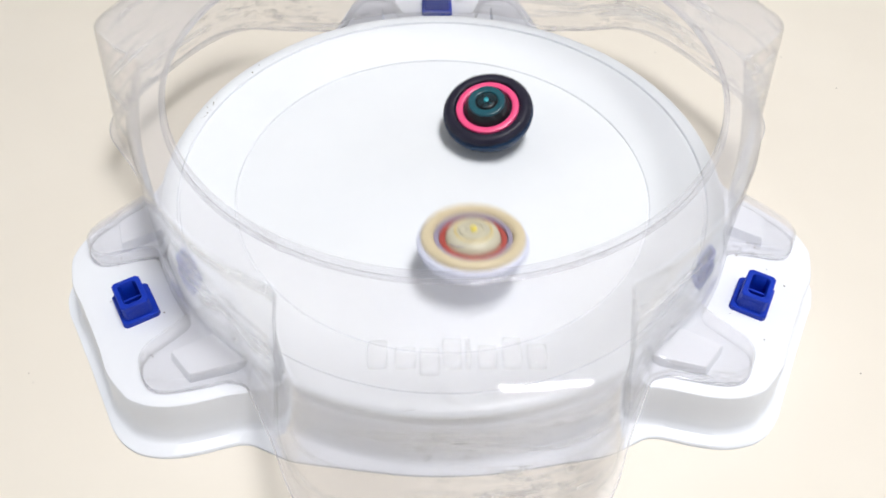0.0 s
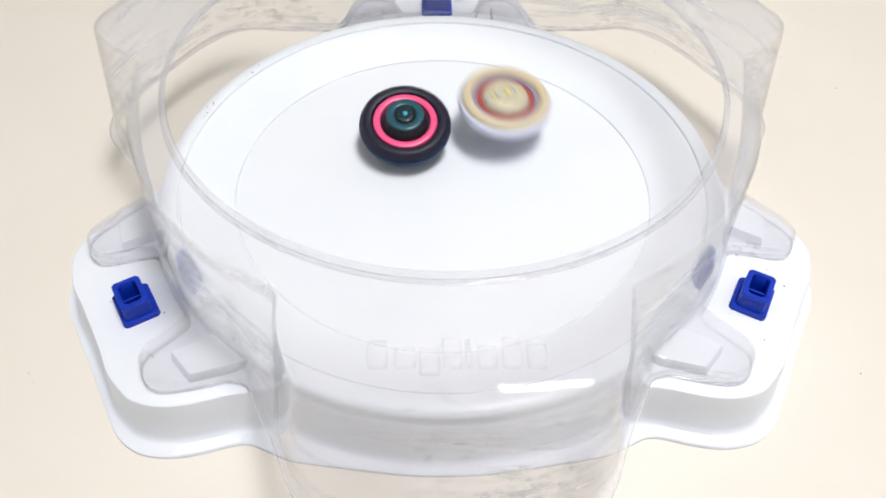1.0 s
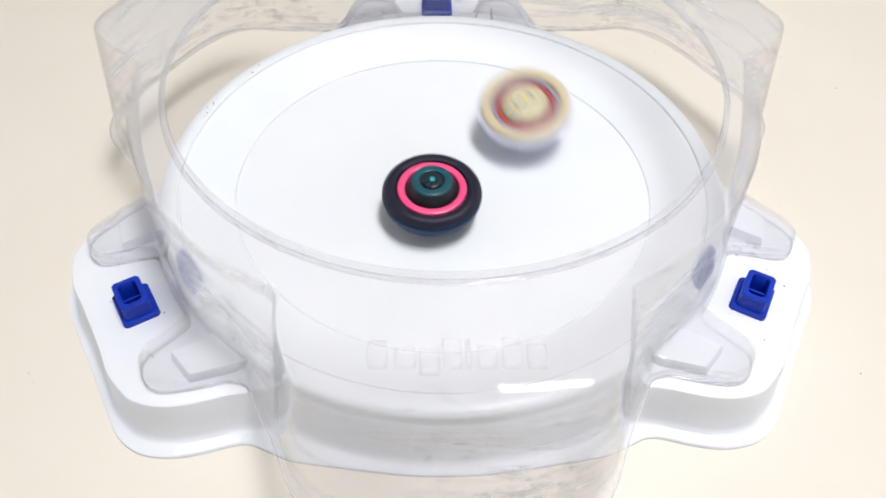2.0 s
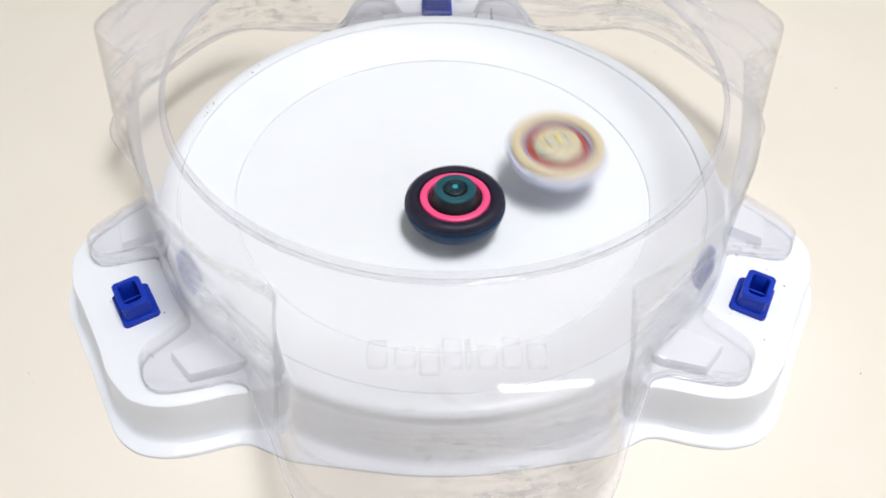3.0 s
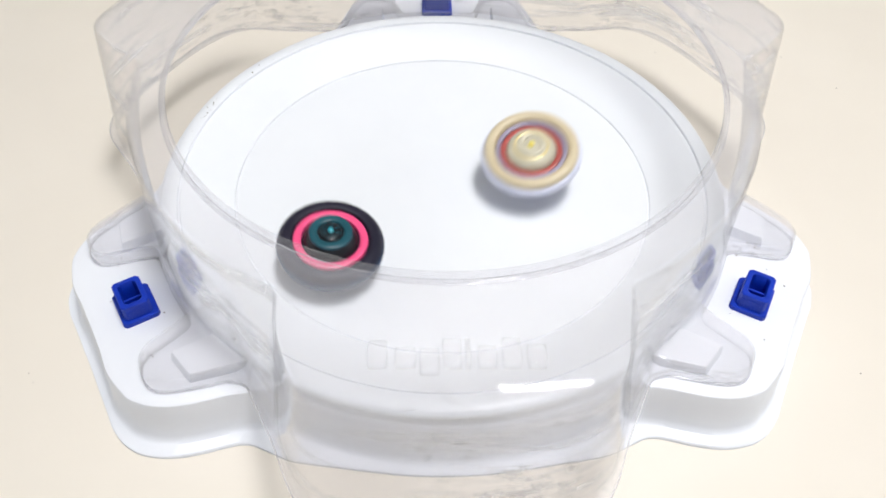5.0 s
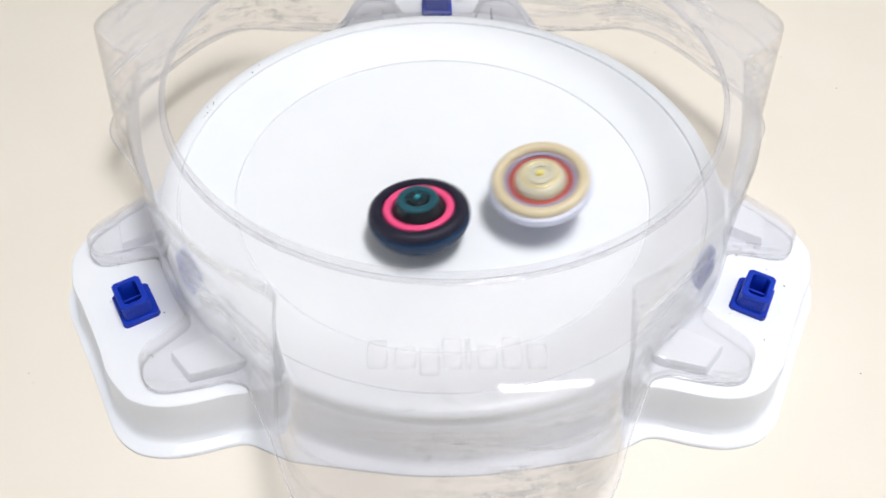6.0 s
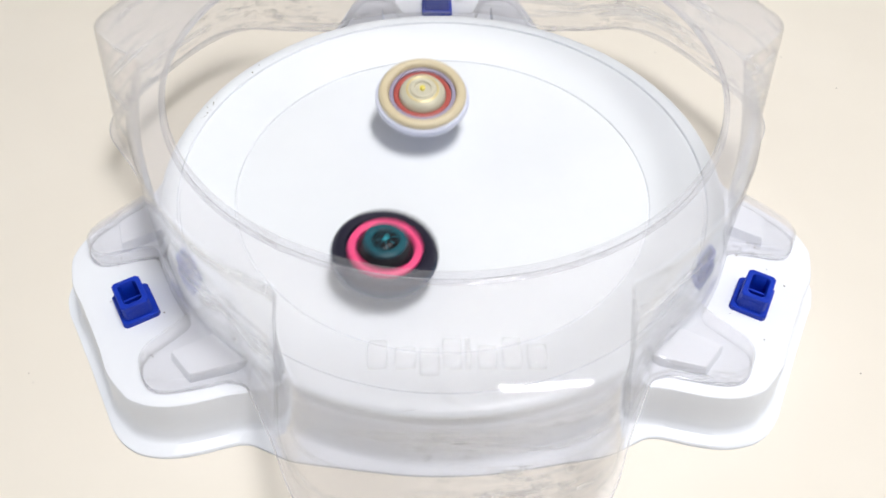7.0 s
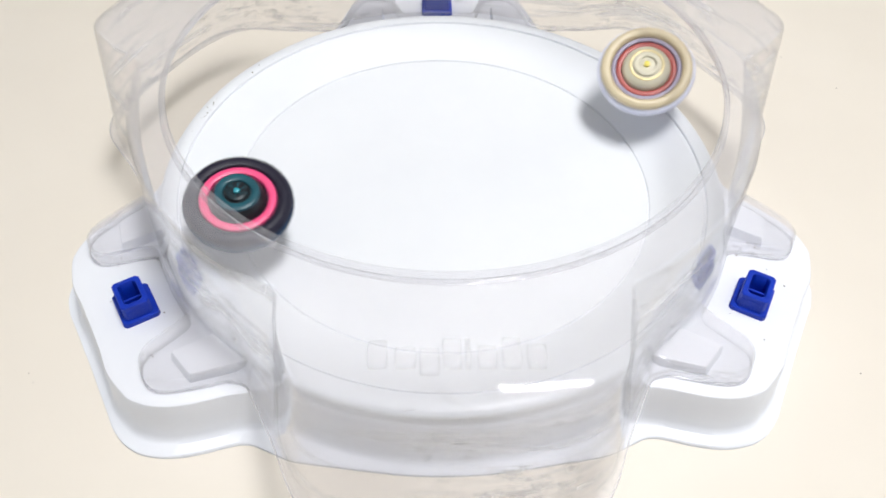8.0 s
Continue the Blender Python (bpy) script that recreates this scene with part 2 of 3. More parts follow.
def ring_at(radius, z):
    """Points round the axis; radius(fold angle) in metres and z, a number or a function of the same."""
    out = []
    for a in ANGLES:
        f = fold(a)
        r = radius(f) if callable(radius) else radius
        h = z(f) if callable(z) else z
        out.append((r * math.cos(radians(a)), r * math.sin(radians(a)), h))
    return out


def tab_r(f):
    return smooth_table(TAB_EDGE, f) / 1000


def flange_r(f):
    return smooth_table(FLANGE_EDGE, f) / 1000


def bowl_z(r):
    """Height of the dish floor at radius r."""
    if r < 0.1:
        return 0.025 - 0.004 + 0.004 * (r / 0.1) ** 2
    return 0.025 + min((r - 0.1) * 0.0095 / 0.0244, 0.0095)


def arena_base():
    top = tagged(new("toy_arena"), "round white plastic spinning top arena with three locking tabs", "toy arena")
    rs = [0.004 * k for k in range(1, 25)] + [0.0985]
    prof = [(0.0005, bowl_z(0))] + [(r, bowl_z(r)) for r in rs]
    prof += [(0.0993, 0.0250), (0.0997, 0.0243), (0.1003, 0.0243), (0.1007, 0.0252)]
    prof += [(r, bowl_z(r)) for r in (0.103, 0.107, 0.111, 0.115, 0.119, 0.1225)]
    prof += [(0.1236, 0.0341), (0.1240, 0.0334), (0.1248, 0.0334), (0.1252, 0.0346), (0.1265, 0.0350), (0.1295, 0.0348), (0.1315, 0.0344), (0.1327, 0.0337), (0.1333, 0.0327), (0.1335, 0.0313)]
    rings = [ring_at(r, z) for r, z in prof]
    part("bowl", loft(rings, close_bottom=True), WHITE, top, "smooth white dish with two fine ring grooves")
    skirt = [
        ring_at(0.1335, 0.0312),
        ring_at(lambda f: min(0.1345, tab_r(f) - 0.0009), 0.0288),
        ring_at(lambda f: min(0.1372, tab_r(f) - 0.0007), lambda f: TAB_Z + 0.0002),
        ring_at(lambda f: tab_r(f) - 0.0006 - 0.0014 * min(1, max(0, (tab_r(f) - 0.1372) / 0.004)), TAB_Z),
        ring_at(lambda f: tab_r(f) - 0.0003, TAB_Z - 0.0007),
        ring_at(lambda f: tab_r(f) + 0.0003, TAB_Z - 0.0020),
        ring_at(lambda f: tab_r(f) + 0.0010, 0.016),
        ring_at(lambda f: tab_r(f) + 0.0024, 0.0060),
        ring_at(lambda f: tab_r(f) + 0.0034, 0.0036),
        ring_at(lambda f: tab_r(f) + 0.0050, 0.0025),
        ring_at(lambda f: flange_r(f) - 0.0008, 0.0020),
        ring_at(flange_r, 0.0014),
        ring_at(flange_r, 0.0),
        ring_at(lambda f: flange_r(f) - 0.006, 0.0),
    ]
    part("skirt", loft(skirt), WHITE_BASE, top, "white plastic skirt with a flat foot flange")
    for k in range(3):
        spin = Matrix.Rotation(radians(90 + 120 * k), 4, "Z")
        for side in (-1, 1):
            bm = box_bm(0.122, 0.1478, 0.0325, 0.0465, TAB_Z - 0.001, TAB_Z + 0.0056, 0.0012)
            for v in bm.verts:
                lean, wide = (v.co.z - TAB_Z) * 0.2, (v.co.y - 0.0325) / 0.014
                v.co.x += -lean - 0.20 * (v.co.y - 0.0325)
                v.co.y = side * (v.co.y - lean * (wide - 0.5) + (0.1478 - v.co.x) * 0.25 * wide)
            bmesh.ops.transform(bm, matrix=spin, verts=bm.verts)
            part("pad", bm, WHITE_BASE, top)
        latch_part(top, spin)
    return top


def latch_part(parent, spin):
    """Blue locking latch: plate, hollow square collar with ribs, inner web."""
    def rect(xa, xb, ya, yb, z, c=0.0012):
        return [(xa + c, ya, z), (xb - c, ya, z), (xb, ya + c, z), (xb, yb - c, z), (xb - c, yb, z), (xa + c, yb, z), (xa, yb - c, z), (xa, ya + c, z)]

    px0, px1, py, pz = 0.1437, 0.1590, 0.0092, TAB_Z + 0.0028
    bm = loft([rect(px0, px1, -py, py, TAB_Z - 0.0005), rect(px0, px1, -py, py, pz - 0.0006), rect(px0 + 0.0005, px1 - 0.0005, 0.0005 - py, py - 0.0005, pz),
               rect(0.1470, 0.1562, -0.0066, 0.0066, pz), rect(0.1470, 0.1562, -0.0066, 0.0066, TAB_Z - 0.0005)])
    bmesh.ops.transform(bm, matrix=spin, verts=bm.verts)
    plate = part("latch", bm, BLUE, parent, "blue plastic locking latch")
    x0, x1, y0, y1, z0, z1, w = 0.1458, 0.1574, -0.0078, 0.0078, TAB_Z + 0.0028, TAB_Z + 0.0106, 0.0022
    rings = []
    for dx, z in ((0, z0), (0, z1 - 0.0005), (0.0004, z1), (w - 0.0003, z1), (w, z1 - 0.0004), (w, TAB_Z + 0.0003)):
        rings.append(rect(x0 + dx, x1 - dx, y0 + dx, y1 - dx, z))
    bm = loft(rings, close_top=True)
    bmesh.ops.transform(bm, matrix=spin, verts=bm.verts)
    part("collar", bm, BLUE, plate)
    bm = box_bm(x0 + w, x1 - w, -0.0005, 0.0005, TAB_Z + 0.0004, z1 - 0.0042)
    bmesh.ops.transform(bm, matrix=spin, verts=bm.verts)
    part("web", bm, BLUE, plate)
    for k in range(6):
        x = x0 + 0.0018 + 0.0016 * k
        for ya, yb in ((y0 - 0.0003, y0 + 0.0002), (y1 - 0.0002, y1 + 0.0003)):
            bm = box_bm(x - 0.0004, x + 0.0004, ya, yb, z0, z1 - 0.0024)
            bmesh.ops.transform(bm, matrix=spin, verts=bm.verts)
            part("rib", bm, BLUE, plate)
    return plate


arena_base()

# ---- clear cover ----
COVER_EDGE = [(0, 136), (5, 136.1), (8, 136.4), (9.1, 139), (9.6, 147), (9.9, 156), (10.3, 159.5), (11.2, 162.3), (13, 164.4), (14.6, 165), (16, 163.8), (17.2, 161), (18.6, 156.5), (20.6, 149.5), (23, 142.5), (25.2, 140.6), (28, 143.8), (31, 148.7), (34, 154), (36.5, 160), (39, 167), (41.5, 173), (44.5, 177.2), (48, 179.2), (53, 178.2), (60, 176.5)]
CORE_EDGE = [(0, 133.4), (8, 134.5), (20, 134.6), (23, 136.4), (27, 141.5), (31, 147), (34, 152), (37, 159), (40, 166.5), (42.5, 170.5), (45.5, 172.8), (50, 173.8), (60, 173)]
ROOF_EDGE = [(0, 131.8), (28, 131.8), (32, 131.8), (33.4, 133), (34.4, 136.2), (35.4, 141.2), (38.2, 150.4), (39.8, 155.6), (41.6, 160.8), (43.5, 164), (46, 166), (50, 166.8), (60, 165.6)]
ROOF_ROUND = [(0, 3.0), (31, 3.0), (35, 2.2), (40, 2.8), (44, 6), (49, 11), (60, 13)]
FOOT_RISE = [(0, 8.5), (22, 8.5), (28, 1.2), (60, 0.8)]
MARKS = [(-0.0247, -0.1444, 0.0062, 0.0096), (-0.0162, -0.1457, 0.0065, 0.0071), (-0.0088, -0.1473, 0.0062, 0.0091), (-0.0019, -0.1444, 0.0059, 0.0103), (0.003, -0.1445, 0.0017, 0.0103), (0.0088, -0.1458, 0.0059, 0.0078), (0.0164, -0.1445, 0.0059, 0.0107), (0.0241, -0.1458, 0.0059, 0.0084)]
COVER_Z, NECK_Z, NECK_R, RIM_Z = TAB_Z + 0.0006, 0.0928, 0.1172, 0.0970


def edge_r(f):
    return smooth_table(COVER_EDGE, f) / 1000


def core_r(f):
    return smooth_table(CORE_EDGE, f) / 1000


def foot_h(f):
    return smooth_table(FOOT_RISE, f) / 1000


def wall_at(f, a):
    """Radius and height of the cover's wall; a runs from 0 (top of the foot) over 1 and 2 (the rounded roof edge) to 3 (neck)."""
    low, top, bend = core_r(f), smooth_table(ROOF_EDGE, f) / 1000, smooth_table(ROOF_ROUND, f) / 1000
    z0 = COVER_Z + foot_h(f)
    if a <= 1:
        return low + (top - low) * a, z0 + (NECK_Z - bend - z0) * a
    if a <= 2:
        t = radians(90 * (a - 1))
        return top - bend * (1 - math.cos(t)), NECK_Z - bend * (1 - math.sin(t))
    r = top - bend
    return r + (NECK_R - r) * (a - 2), NECK_Z


def arena_cover():
    top = tagged(new("arena_cover"), "clear scuffed plastic arena cover with three bulging pockets", "toy arena cover")
    rings = [ring_at(edge_r, COVER_Z),
             ring_at(lambda f: edge_r(f) - 0.0004, lambda f: COVER_Z + foot_h(f) * 0.5),
             ring_at(lambda f: edge_r(f) - 0.0008, lambda f: COVER_Z + foot_h(f) * 0.85),
             ring_at(lambda f: max(edge_r(f) - 0.0020, core_r(f) + 0.0002), lambda f: COVER_Z + foot_h(f)),
             ring_at(lambda f: min(core_r(f) + 0.0016, max(edge_r(f) - 0.0022, core_r(f) + 0.0001)), lambda f: COVER_Z + foot_h(f) + 0.0002)]
    for a in [0.012, 0.04] + [0.1 * k for k in range(1, 11)] + [1 + k / 8 for k in range(1, 9)] + [2.15, 2.4, 2.7, 2.95, 3]:
        rings.append(ring_at(lambda f, a=a: wall_at(f, a)[0], lambda f, a=a: wall_at(f, a)[1]))
    rings.append(ring_at(NECK_R, NECK_Z + 0.0012))
    shell = part("shell", loft(rings), CLEAR, top, "clear plastic wall with grey scuff marks")
    thick = shell.modifiers.new("thickness", "SOLIDIFY")
    thick.thickness, thick.offset = 0.0007, -1.0
    rim = [(NECK_R + 0.0003, NECK_Z - 0.0004), (NECK_R + 0.0012, NECK_Z + 0.0002), (NECK_R + 0.0007, NECK_Z + 0.0025), (NECK_R - 0.0006, RIM_Z - 0.0006), (NECK_R - 0.0012, RIM_Z),
           (NECK_R - 0.0019, RIM_Z - 0.0002), (NECK_R - 0.0020, RIM_Z - 0.001), (NECK_R - 0.0008, NECK_Z), (NECK_R + 0.0003, NECK_Z - 0.0004)]
    part("rim", loft([ring_at(r, z) for r, z in rim]), CLEAR_RIM, top, "thick rounded rim of clear plastic")
    # thin bead along the bottom edge, its highlight put into the colour
    part("cut_edge", loft([ring_at(lambda f, d=d: edge_r(f) + d, COVER_Z + h) for d, h in ((-0.0005, 0.0), (0.0003, 0.0), (0.0003, 0.0005), (-0.0005, 0.0005), (-0.0005, 0.0))]), CLEAR_EDGE, top)
    # plain raised bars where the moulded name stands: x, y, width, depth
    for x, y, w, h in MARKS:
        bm = box_bm(x - w / 2, x + w / 2, y - h / 2, y + h / 2, NECK_Z - 0.0020, NECK_Z + 0.0011, min(0.0014, w * 0.45), 4)
        part("embossed_bar", bm, CLEAR_MARK, top)
    # dark rub marks: bearing, height on the wall (1 to 2 is the roof's edge), spread in degrees and height, strokes, inside or out
    rnd = random.Random(11)
    for b0, a0, db, da, n, face in ((140.5, 0.36, 1.2, 0.03, 16, -1), (140.2, 0.20, 1.4, 0.025, 9, -1), (145.7, 0.10, 1.6, 0.02, 5, -1), (131.5, 0.21, 4.0, 0.05, 12, -1),
                                    (39.5, 0.31, 2.2, 0.06, 11, -1), (36.5, 0.15, 1.5, 0.03, 5, -1), (162.5, 0.40, 2.5, 0.10, 5, 1), (220.0, 0.50, 3.0, 0.16, 12, 1),
                                    (227.0, 0.30, 4.0, 0.14, 9, 1), (264.6, 1.52, 1.1, 0.03, 5, 1), (271.2, 1.54, 0.8, 0.02, 4, 1)):
        bm = bmesh.new()
        for _ in range(n * 3):
            b, a = b0 + rnd.gauss(0, db * 0.6), max(0.03, a0 + rnd.gauss(0, da * 0.6))
            long, tall, slant = rnd.uniform(0.10, 0.45) * (0.5 + db * 0.2), rnd.uniform(0.0008, 0.0024), rnd.uniform(-0.012, 0.012)
            ring = []
            for u, v in ((-1, 0), (-0.4, 0.8), (0.3, 1), (1, 0.1), (0.4, -0.9), (-0.5, -0.7)):
                bb = b + u * long
                r, z = wall_at(fold(bb), max(0.0, a + v * tall + u * slant))
                r += 0.0004 if face > 0 else -0.0011
                ring.append(bm.verts.new((r * math.cos(radians(bb)), r * math.sin(radians(bb)), z + (0.0003 if a > 1 else 0))))
            bm.faces.new(ring)
        part("scuff_mark", bm, SMEAR, top, "dark rubbed scuff marks", False)
    return top


arena_cover()


def dust():
    """Dark crumbs of dirt lying on the tabletop and on the arena's tabs."""
    bm = bmesh.new()
    rnd = random.Random(5)
    for k in range(84):
        if k >= 70:
            a, r, z = rnd.uniform(135, 172), rnd.uniform(0.1262, 0.1300), 0.0349
        elif k < 34:
            a, r = rnd.uniform(0, 360), rnd.uniform(0.20, 0.42)
            z = 0.0
        else:
            a = rnd.choice((90, 210, 330)) + rnd.uniform(-14, 14)
            r, z = rnd.uniform(0.138, 0.164), TAB_Z
        s = rnd.uniform(0.00015, 0.00040)
        m = Matrix.Translation((r * math.cos(radians(a)), r * math.sin(radians(a)), z + s * 0.3)) @ Matrix.Rotation(rnd.uniform(0, 3), 4, "Z") @ Matrix.Diagonal((s * rnd.uniform(0.8, 2.2), s, s * 0.6, 1))
        bmesh.ops.create_icosphere(bm, subdivisions=1, radius=1.0, matrix=m)
    ob = part("dust", bm, DIRT)
    return tagged(ob, "tiny dark specks of dirt on table and arena", "dust", kind="stuff")


dust()


# ---- spinning tops ----
def black_top():
    t = tagged(new("spinning_top"), "black and navy spinning top with a pink ring and teal hub", "spinning top", "spinning tops in the arena")
    part("tip", lathe([(0.0006, 0), (0.0016, 0.0003), (0.0024, 0.0014), (0.0046, 0.0026), (0.0072, 0.0042), (0.0088, 0.0062)], 48), BLACK, t)
    part("disc", lathe([(0.0085, 0.0048), (0.0150, 0.0056), (0.0190, 0.0074), (0.0216, 0.0106), (0.0228, 0.0140), (0.0229, 0.0158), (0.0220, 0.0168)], 168, 28, 0.04), NAVY, t, "dark navy lower disc")
    part("outer_ring", lathe([(0.0153, 0.0166), (0.0212, 0.0164), (0.0223, 0.0170), (0.0226, 0.0180), (0.0219, 0.0192), (0.0206, 0.0202), (0.0190, 0.0206), (0.0171, 0.0200), (0.0164, 0.0185)], 168, 28, 0.05, 2.0), RUBBER_BLACK, t, "black ring with blunt blades")
    part("pink_ring", annulus(0.0124, 0.0162, 0.0160, 0.0201, 0.0012), PINK, t, "bright pink ring")
    hub = part("hub", lathe([(0.0122, 0.0145), (0.0121, 0.0178), (0.0116, 0.0198), (0.0107, 0.0218), (0.0097, 0.0233), (0.0090, 0.0241), (0.0055, 0.0241)], 72), BLACK, t, "black domed hub")
    part("hub_ring", annulus(0.0056, 0.0094, 0.0233, 0.0249, 0.0008, segs=72), TEAL, hub, "dark teal ring on the hub")
    part("hub_cap", lathe([(0.0050, 0.0237), (0.0046, 0.0247), (0.0034, 0.0253), (0.0022, 0.0251)], 48), BLACK, hub)
    part("bolt", lathe([(0.0014, 0.0247), (0.0013, 0.0258), (0.0007, 0.0261)], 24), CYAN, hub, "small cyan bolt")
    for k in range(7):
        bm = box_bm(0.0020, 0.0048, -0.0003, 0.0003, 0.0245, 0.0255, 0.0002)
        bmesh.ops.transform(bm, matrix=Matrix.Rotation(radians(360 / 7 * k), 4, "Z"), verts=bm.verts)
        part("hub_rib", bm, TEAL, hub)
    return t


def gold_top():
    t = tagged(new("spinning_top"), "cream and gold spinning top with white base and red inner ring", "spinning top", "spinning tops in the arena")
    part("tip", lathe([(0.0008, 0), (0.0020, 0.0004), (0.0030, 0.0026), (0.0046, 0.0042), (0.0076, 0.0066), (0.0098, 0.0100), (0.0102, 0.0138)], 48), MAUVE, t)
    part("disc", lathe([(0.0093, 0.0131), (0.0176, 0.0142), (0.0211, 0.0162), (0.0232, 0.0192), (0.0238, 0.0216), (0.0234, 0.0232), (0.0221, 0.0238), (0.0186, 0.0206)], 168, 28, 0.05, 2.0), LILAC, t, "white and pale lilac lower disc")
    part("outer_ring", lathe([(0.0178, 0.0215), (0.0219, 0.0232), (0.0223, 0.0246), (0.0217, 0.0260), (0.0205, 0.0267), (0.0186, 0.0267), (0.0176, 0.0260), (0.0170, 0.0242), (0.0168, 0.0220)], 168, 28, 0.045, 2.0), BEIGE, t, "cream gold ring with small blades")
    # mauve colour stands for the shade on the recess's inner wall
    part("middle_ring", annulus(0.0148, 0.0170, 0.0213, 0.0246, 0.0006), MAUVE, t, "ring coloured greyish mauve for the shade inside the gold ring")
    part("red_ring", annulus(0.0120, 0.0147, 0.0213, 0.0240, 0.0006), RED, t, "dark red recessed ring")
    hub = part("hub", lathe([(0.0122, 0.0213), (0.0118, 0.0245), (0.0108, 0.0265), (0.0085, 0.0279), (0.0060, 0.0283)], 72), SILVER, t, "silvery cream domed hub")
    part("hub_ring", annulus(0.0040, 0.0064, 0.0278, 0.0293, 0.0006, segs=72), SILVER, hub)
    part("bolt", lathe([(0.0015, 0.0281), (0.0014, 0.0294), (0.0008, 0.0297)], 24), YELLOW, hub, "small yellow bolt")
    # added pale and dark bars, spinning into the hub's swirl of highlights
    for k, (r0, r1, wide, mat) in enumerate(((0.0064, 0.0112, 0.0011, LILAC), (0.0070, 0.0116, 0.0008, MAUVE), (0.0045, 0.0100, 0.0007, LILAC), (0.0072, 0.0114, 0.0012, MAUVE), (0.0060, 0.0110, 0.0006, GOLD))):
        bm = box_bm(r0, r1, -wide, wide, 0.0266, 0.0278, 0.0003)
        for v in bm.verts:
            v.co.z -= max(0, v.co.x - 0.0080) * 0.55
        bmesh.ops.transform(bm, matrix=Matrix.Rotation(radians(72 * k + 9 * (k % 2)), 4, "Z"), verts=bm.verts)
        part("hub_streak", bm, mat, hub)
    part("gold_ring", annulus(0.0070, 0.0086, 0.0271, 0.0283, 0.0005, segs=72), GOLD, hub, "thin gold ring on the hub")
    return t


black = black_top()
gold = gold_top()

# Way of each top over the dish: seconds, x, y, lean towards +x and +y in degrees, hop off the dish
BLACK_WAY = """0.00 0.0263 0.0424 -9 -13 0 | 0.10 0.0247 0.0391 -8 -14 0 | 0.20 0.0238 0.0395 -5 -13 0 | 0.30 0.0239 0.0387 -5 -13 0 | 0.40 0.0177 0.0362 -5 -14 0 | 0.50 0.0102 0.0340 -4 -15 0 | 0.60 0.0014 0.0332 -3 -14 0 | 0.70 -0.0073 0.0342 -1 -14 0 | 0.80 -0.0134 0.0349 -1 -15 0 | 0.90 -0.0189 0.0356 0 -15 0 | 1.00 -0.0187 0.0332 1 -15 0 | 1.10 -0.0192 0.0253 1 -14 0 | 1.20 -0.0219 0.0156 2 -13 0 | 1.30 -0.0296 0.0057 5 -11 0 | 1.40 -0.0369 -0.0004 5 -10 0 | 1.50 -0.0316 -0.0171 5 -8 0 | 1.60 -0.0247 -0.0239 6 -8 0 | 1.70 -0.0126 -0.0276 4 -8 0 | 1.80 -0.0058 -0.0289 1 -5 0 | 1.95 -0.0043 -0.0207 0 -4 0 | 2.20 -0.0137 -0.0122 1 -4 0 | 2.50 -0.0151 -0.0161 1 -3 0 | 2.80 -0.0031 -0.0259 0 1 0 | 2.90 0.0011 -0.0263 0 2 0 | 3.00 0.0050 -0.0265 -1 2 0 | 3.10 0.0046 -0.0262 -3 2 0 | 3.20 0.0084 -0.0286 -5 2 0 | 3.30 0.0157 -0.0248 -5 -0 0 | 3.40 0.0192 -0.0229 -6 -1 0 | 3.50 0.0179 -0.0220 -6 -0 0 | 3.60 0.0140 -0.0226 -6 -1 0 | 3.70 0.0151 -0.0110 -5 -2 0 | 3.80 0.0151 -0.0042 -5 -3 0 | 3.90 0.0138 -0.0020 -4 -5 0 | 4.00 0.0026 -0.0015 -4 -6 0 | 4.10 -0.0030 0.0008 -3 -7 0 | 4.20 -0.0210 -0.0013 1 -8 0 | 4.30 -0.0284 0.0054 4 -8 0 | 4.40 -0.0378 -0.0016 5 -9 0 | 4.50 -0.0431 -0.0064 6 -10 0 | 4.60 -0.0486 -0.0156 7 -8 0 | 4.70 -0.0518 -0.0175 7 -6 0 | 4.90 -0.0551 -0.0396 6 -4 0 | 5.05 -0.0482 -0.0560 5 -3 0 | 5.20 -0.0323 -0.0592 3 -2 0 | 5.35 -0.0251 -0.0507 3 1 0 | 5.50 -0.0340 -0.0480 3 2 0 | 5.65 -0.0376 -0.0537 2 4 0 | 5.80 -0.0300 -0.0499 -0 5 0 | 5.90 -0.0192 -0.0429 -2 8 0 | 6.00 -0.0107 -0.0348 -4 7 0 | 6.10 -0.0000 -0.0271 -4 6 0 | 6.20 0.0094 -0.0206 -3 4 0 | 6.30 0.0097 -0.0164 -2 3 0 | 6.40 0.0106 -0.0141 -3 2 0 | 6.50 -0.0054 -0.0268 -4 1 0 | 6.60 -0.0132 -0.0226 -3 -1 0 | 6.70 -0.0136 -0.0121 -1 -2 0 | 6.80 -0.0168 -0.0190 1 -3 0 | 6.90 -0.0192 -0.0258 3 -3 0 | 7.00 -0.0280 -0.0569 5 -1 0 | 7.10 -0.0382 -0.0612 6 -1 0 | 7.20 -0.0482 -0.0588 6 -1 0 | 7.30 -0.0548 -0.0520 7 2 0 | 7.40 -0.0552 -0.0443 7 4 0 | 7.50 -0.0493 -0.0348 4 5 0 | 7.60 -0.0393 -0.0259 0 5 0 | 7.70 -0.0288 -0.0190 -0 5 0 | 7.80 -0.0155 -0.0130 -1 5 0 | 7.88 -0.0377 -0.0189 1 -0 0 | 7.96 -0.0896 -0.0349 4 -6 0.0087 | 8.00 -0.0899 -0.0391 6 -11 0.0137"""
